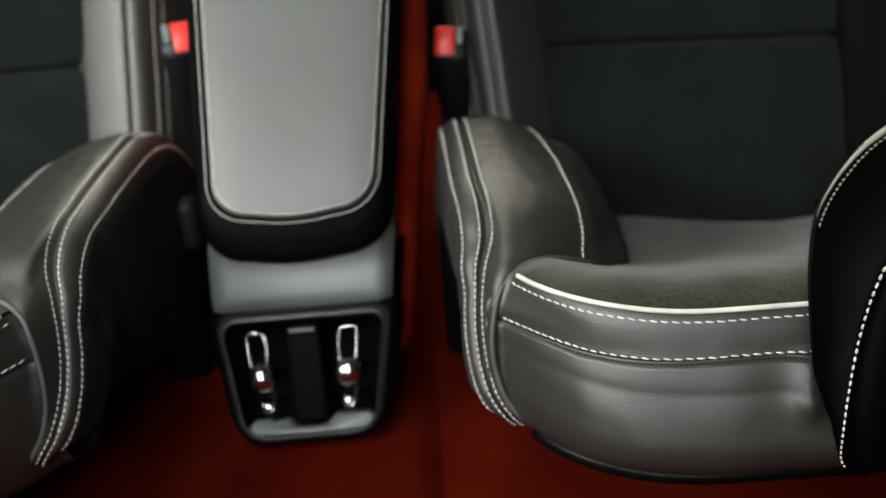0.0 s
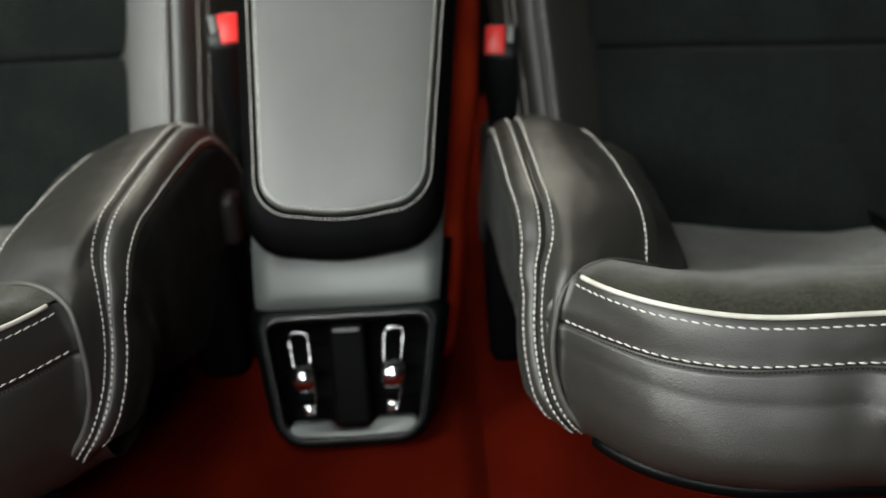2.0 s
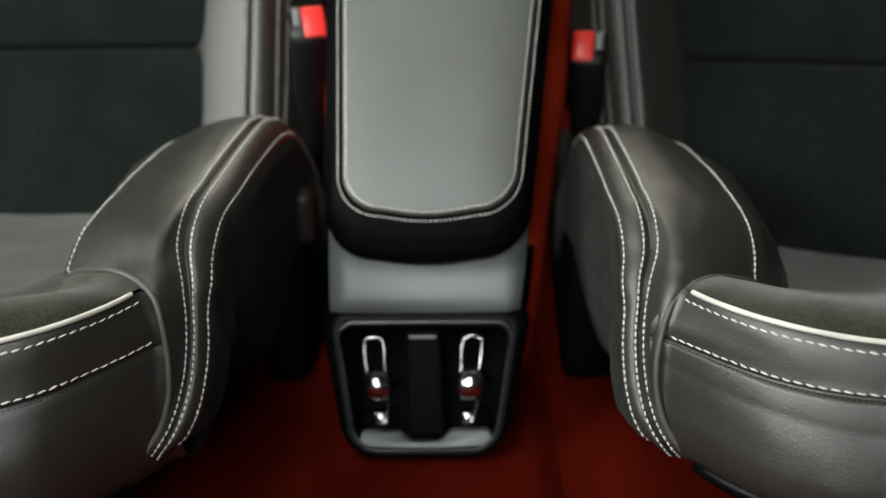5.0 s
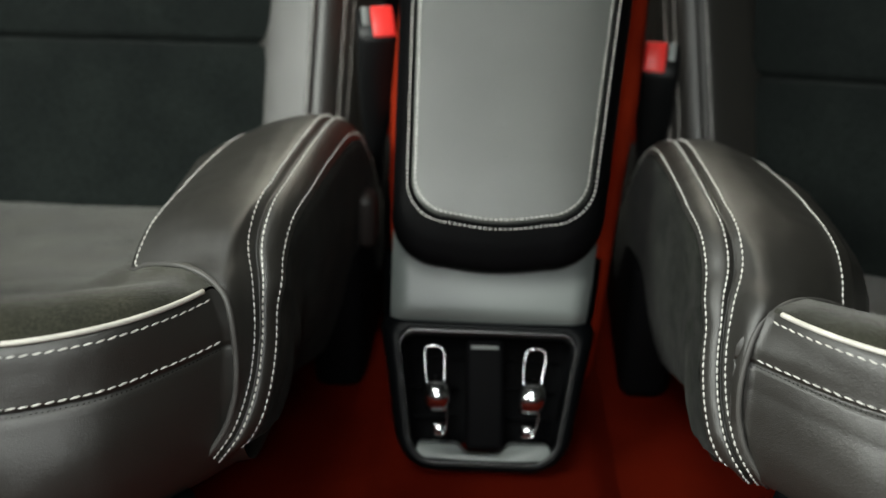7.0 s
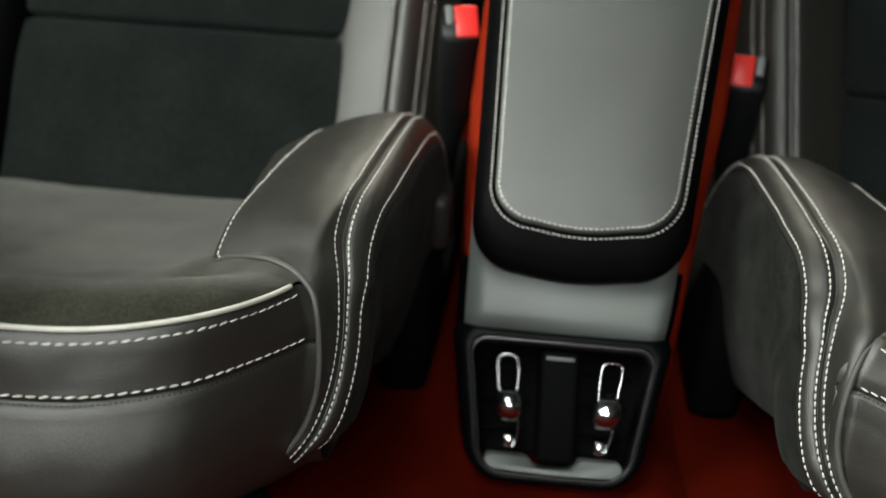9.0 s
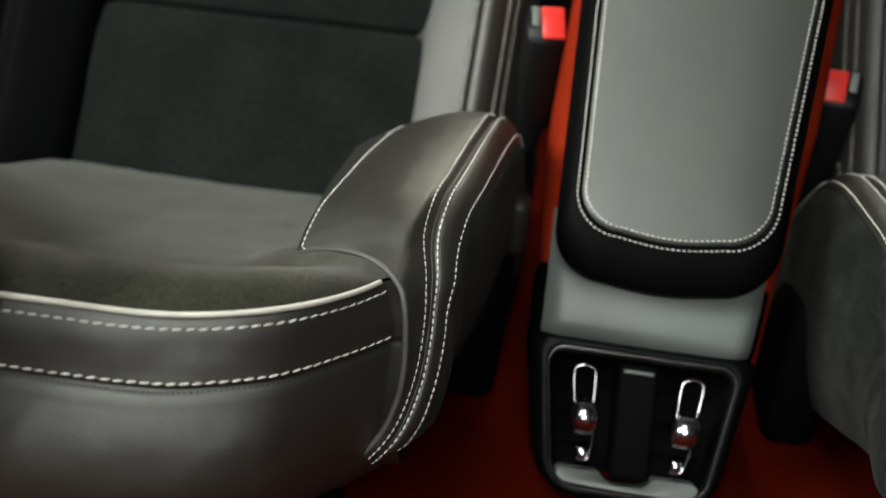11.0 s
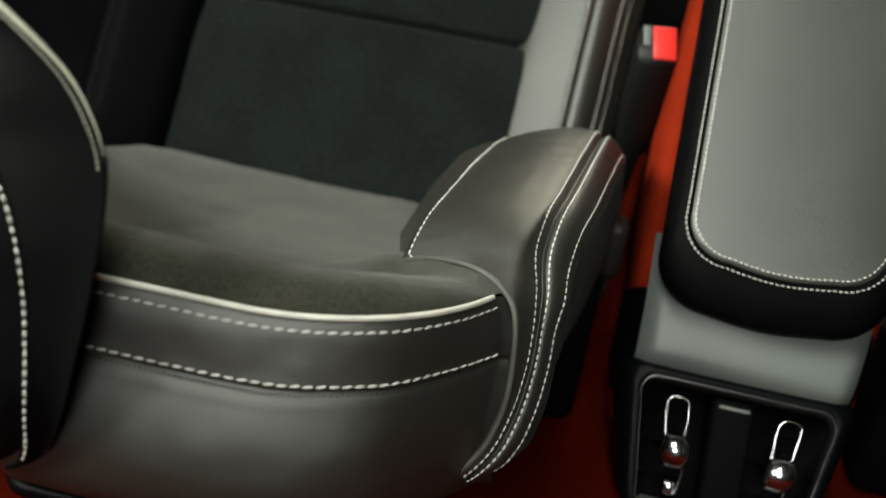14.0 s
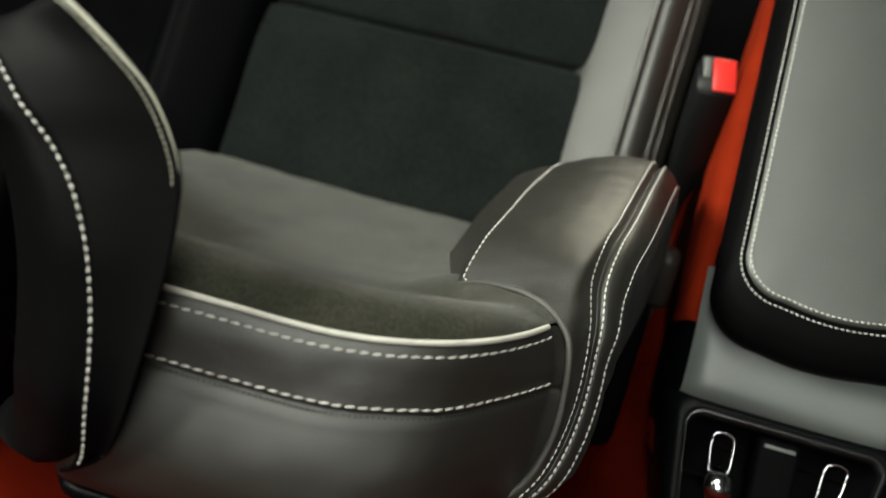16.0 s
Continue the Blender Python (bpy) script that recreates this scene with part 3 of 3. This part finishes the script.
for i in range(len(vs[-1]) // 2):
    a, b, c, d = vs[-1][i], vs[-1][i + 1], vs[-1][-2 - i], vs[-1][-1 - i]
    if len({a, b, c, d}) == 4:
        bm.faces.new((a, b, c, d))
pad = part("armrest", bm, PAD, console, "leather armrest pad lightened for light on top, with double ivory stitching")
for grow, dn, drop, seed in ((0.0, 0.0, 0.001, 21), (-0.0090, 0.0008, -0.0095, 22)):
    dashes(pad_ring(grow, dn, drop), pad, length=0.0042, gap=0.0016, r=0.0010, seed=seed)

# body under the pad, down to the vents
bm = bmesh.new()
prof = spline([(0.165, -0.022), (0.135, -0.012), (0.105, -0.002), (0.072, 0.003), (0.046, 0.0035), (0.034, 0.002), (0.026, -0.003), (0.020, -0.010), (0.016, -0.018)], 36)
rows = []
for v, n in prof:
    hw = 0.1235 + 0.075 * max(0, v - 0.03)
    row = []
    for k in range(49):
        t = -1 + 2 * k / 48
        e = max(0, (abs(t) - 0.74) / 0.26)
        row.append(C(hw * t, v, n - 0.034 * e**2.6 - 0.004 * t * t))
    rows.append(row)
grid(bm, [row[2:-2] for row in rows])
part("upper_panel", bm, GREYPLASTIC, console, "soft grey panel under the armrest")
# black cheeks of the console, from the panel's edges backwards
back = LEANING.to_3x3() @ Vector((0, 0, -0.2))
for end in (slice(0, 3), slice(-1, -4, -1)):
    bm = bmesh.new()
    grid(bm, [[row[end][0] + back] + row[end] for row in rows[12:]])
    part("cheek", bm, PLASTIC, console, "black side of the console")


def rounded(top, low, v0, v1, r, rl=None, n=10):
    rl = rl or r
    pts = []
    for cx, cv, a0, q in ((top - r, v1 - r, 0, r), (-top + r, v1 - r, 90, r), (-low + rl, v0 + rl, 180, rl), (low - rl, v0 + rl, 270, rl)):
        for k in range(n + 1):
            a = radians(a0 + 90 * k / n)
            pts.append((cx + q * math.cos(a), cv + q * math.sin(a)))
    return pts


def shell(bm, rows):
    return grid(bm, [[C(x - 0.045 * (v - 0.03), v, n) for x, v in rounded(*a)] for a, n in rows], close=True)


bm = bmesh.new()
shell(bm, [((0.126, 0.110, -0.153, 0.034, 0.02, 0.072), -0.2), ((0.126, 0.110, -0.153, 0.034, 0.02, 0.072), -0.05), ((0.125, 0.106, -0.152, 0.031, 0.02, 0.068), -0.030), ((0.120, 0.103, -0.149, 0.027, 0.02, 0.054), -0.014), ((0.114, 0.097, -0.146, 0.021, 0.018, 0.042), -0.006), ((0.1065, 0.0905, -0.142, 0.018, 0.019, 0.038), -0.003), ((0.103, 0.087, -0.1385, 0.015, 0.018, 0.034), -0.004)])
part("vent_surround", bm, PLASTIC, console, "satin black vent surround")
bm = bmesh.new()
shell(bm, [((0.103, 0.087, -0.1385, 0.015, 0.018, 0.034), -0.004), ((0.1022, 0.0865, -0.1378, 0.0145, 0.018, 0.0335), -0.0002), ((0.1010, 0.0855, -0.1368, 0.0128, 0.017, 0.033), 0.0016), ((0.0998, 0.0848, -0.1358, 0.0095, 0.016, 0.032), 0.0004), ((0.099, 0.0842, -0.1352, 0.0062, 0.015, 0.031), -0.004), ((0.0988, 0.084, -0.135, 0.005, 0.015, 0.031), -0.010)])
part("vent_frame", bm, GLOSS, console, "gloss black vent frame")
bm = bmesh.new()
vs = shell(bm, [((0.0988, 0.084, -0.135, 0.005, 0.015, 0.031), -0.010), ((0.097, 0.082, -0.131, 0.001, 0.012, 0.02), -0.07), ((0.06, 0.055, -0.09, -0.02, 0.012), -0.072), ((0.012, 0.012, -0.062, -0.05, 0.004), -0.072)])
bm.faces.new(vs[-1])
part("vent_recess", bm, VOID, console, "dark recess of the air vents")
for v in (-0.095, -0.06, -0.025):
    for x0, x1 in ((-0.088, -0.026), (0.026, 0.088)):
        bm = bmesh.new()
        box(bm, (x0, v - 0.001, -0.0705), (x1, v + 0.001, -0.060), 0.0005, LEANING, 1)
        part("slat", bm, VOID, console)
# one lip below both vents: a low bar with a raised ledge under each
bm = bmesh.new()
bar = [(-0.064, -0.1325), (-0.069, -0.129), (-0.069, -0.121), (-0.067, -0.1185), (-0.026, -0.1185), (-0.021, -0.1205), (-0.014, -0.1275), (-0.008, -0.1292), (0.020, -0.1292), (0.026, -0.1275), (0.034, -0.1200), (0.039, -0.1175), (0.079, -0.1170), (0.083, -0.1195), (0.087, -0.129), (0.082, -0.1325), (0.05, -0.1345), (0.01, -0.1352), (-0.03, -0.1345)]
cx, cv = 0.01, -0.126
rows = [[C(cx + (x - cx) * k, cv + (v - cv) * q, n - 0.55 * (v + 0.1345)) for x, v in bar] for k, q, n in ((1, 1, -0.03), (1, 1, -0.0045), (0.99, 0.93, -0.0028), (0.975, 0.84, -0.0022))]
vs = grid(bm, rows, close=True)
bm.faces.new(vs[-1])
part("vent_lip", bm, SATIN, console, "satin grey lip under the vents")

for x, lean in ((-0.0590, 0.115), (0.0575, -0.05)):
    S = lambda p: C(p[0] - lean * p[1], p[1] - 0.0045, p[2])
    bm = bmesh.new()
    loop = spline([(x - 0.0095, -0.046, 0.004), (x - 0.0115, -0.012, 0.003), (x - 0.010, -0.004, 0.003), (x - 0.005, -0.001, 0.003), (x, -0.0003, 0.003), (x + 0.005, -0.001, 0.003), (x + 0.010, -0.004, 0.003), (x + 0.0115, -0.012, 0.003), (x + 0.0105, -0.05, 0.004), (x + 0.0125, -0.066, 0.003), (x + 0.0115, -0.088, 0.001), (x + 0.008, -0.1, 0.0), (x + 0.001, -0.1, 0.0), (x - 0.003, -0.088, 0.001)], 60)
    tube(bm, [S(p) for p in loop], 0.0014)
    slider = part("vent_slider", bm, CHROME, console, "chrome vent slider loop")
    bm = bmesh.new()
    ring = spline([(-0.036, 0.002, 0.004), (-0.038, 0.005, 0.009), (-0.042, 0.009, 0.0125), (-0.048, 0.012, 0.0142), (-0.055, 0.0135, 0.0148), (-0.062, 0.0125, 0.0145), (-0.067, 0.010, 0.0138), (-0.071, 0.007, 0.0128), (-0.074, 0.003, 0.010), (-0.075, 0.0, 0.004)], 24)
    rows = [[S((x + 0.002 + r * math.cos(2 * math.pi * k / 20) * (1 + 0.07 * (k % 2)), v, n - 0.004 + r * 0.8 * math.sin(2 * math.pi * k / 20))) for k in range(20)] for v, n, r in ring]
    grid(bm, rows, close=True)
    part("slider_knob", bm, CHROME, slider, "chrome slider knob")
    bm = bmesh.new()
    for v in box(bm, (x - 0.004, -0.103, -0.008), (x + 0.009, -0.088, 0.002), 0.004, LEANING):
        v.co = S(LEANING.inverted() @ v.co)
    part("slider_foot", bm, CHROME, slider, "chrome slider foot")
bm = bmesh.new()
for v in box(bm, (-0.023, -0.122, -0.035), (0.021, 0.003, 0.0), 0.007, LEANING, 3):
    q = LEANING.inverted() @ v.co
    q.z -= 0.30 * max(0, q.y + 0.009)
    q.x -= 0.08 * q.y
    v.co = LEANING @ q
divider = part("vent_divider", bm, VOID, console, "black divider between the vents")
# Grey strip stands in for the highlight on the divider's upper edge.
bm = bmesh.new()
box(bm, (-0.017, -0.0075, -0.004), (0.015, -0.0035, 0.0012), 0.0012, LEANING)
part("divider_highlight", bm, SATIN, divider, "grey strip painting the lit upper edge")


# red side panels, either side of the console
def flank(side):
    bm = bmesh.new()
    prof = spline([(0.105, -0.030), (0.125, -0.030), (0.142, -0.034), (0.152, -0.043), (0.158, -0.055), (0.160, -0.075), (0.160, -0.13)], 22)
    rows = []
    for v, k in ((-0.055, 0.42), (-0.050, 0.56), (-0.040, 0.70), (-0.020, 0.80), (0.02, 0.9), (0.1, 1.0), (0.2, 1.01), (0.3, 1.02), (0.45, 1.03), (0.62, 1.04)):
        wide, low = (0.80 + 0.36 * min(1, max(0, (v - 0.12) / 0.2)), 0.04) if side > 0 else (0.30 + 0.42 * min(1, max(0, (v - 0.06) / 0.2)), 0.05)
        rows.append([C(side * (0.105 + (s - 0.105) * k * wide), v, n - low - 0.03 * (1 - k)) for s, n in prof])
    vs = grid(bm, rows)
    bm.faces.new(vs[0])
    part("side_panel", bm, REDTRIM, console, "red carpeted side panel, brightened for light on it")


flank(-1)
flank(1)
# lower body of the console, standing on the floor
bm = bmesh.new()
box(bm, (-0.115, 1.13, 0.0), (0.105, 1.75, 0.30), 0.012)
part("lower_body", bm, VOID, console, "black lower body")


def make_buckle(x, y, z, turn, side):
    b = thing("seat_belt_buckle", "black seat belt buckle with red release button", "buckle", "seat belt buckles", (x, y, z))
    m = Matrix.Rotation(radians(turn), 4, "Z") @ Matrix.Rotation(radians(8), 4, "X")
    # housing: a tapering box whose top slopes towards the front
    bm = bmesh.new()
    rows = []
    for h, hw, hd in ((-0.24, 0.010, 0.006), (-0.16, 0.013, 0.009), (-0.12, 0.019, 0.013), (-0.075, 0.0225, 0.015), (-0.045, 0.0235, 0.016), (-0.008, 0.0245, 0.017), (-0.002, 0.0235, 0.016)):
        rows.append([m @ Vector((sx * hw * f, sy * hd * g, h + (0.030 * (sy * g * hd + 0.016) / 0.032 if h > -0.05 else 0))) for sx, sy, f, g in ((-1, -1, 0.8, 1), (1, -1, 0.8, 1), (1, -1, 1, 0.7), (1, 1, 1, 0.7), (1, 1, 0.8, 1), (-1, 1, 0.8, 1), (-1, 1, 1, 0.7), (-1, -1, 1, 0.7))])
    vs = grid(bm, rows, close=True)
    bm.faces.new(vs[-1])
    bm.faces.new(vs[0])
    part("housing", bm, DEEPBLACK, b)
    slope = m @ Matrix.Translation((0, 0, 0.013)) @ Matrix.Rotation(math.atan2(0.030, 0.032), 4, "X")
    x0, x1 = (-0.006, 0.0225) if side < 0 else (-0.0225, 0.006)
    bm = bmesh.new()
    box(bm, (x0, -0.021, -0.006), (x1, 0.021, 0.0035), 0.002, slope)
    part("release_button", bm, REDPLASTIC, b, "red release button")
    x0, x1 = (-0.018, -0.009) if side < 0 else (0.009, 0.018)
    bm = bmesh.new()
    box(bm, (x0, -0.004, -0.006), (x1, 0.021, 0.0015), 0.001, slope)
    part("tongue_slot", bm, SATIN, b, "grey metal tongue slot")


make_buckle(-0.163, 1.280, 0.437, 16, -1)
make_buckle(0.210, 1.305, 0.394, -10, 1)
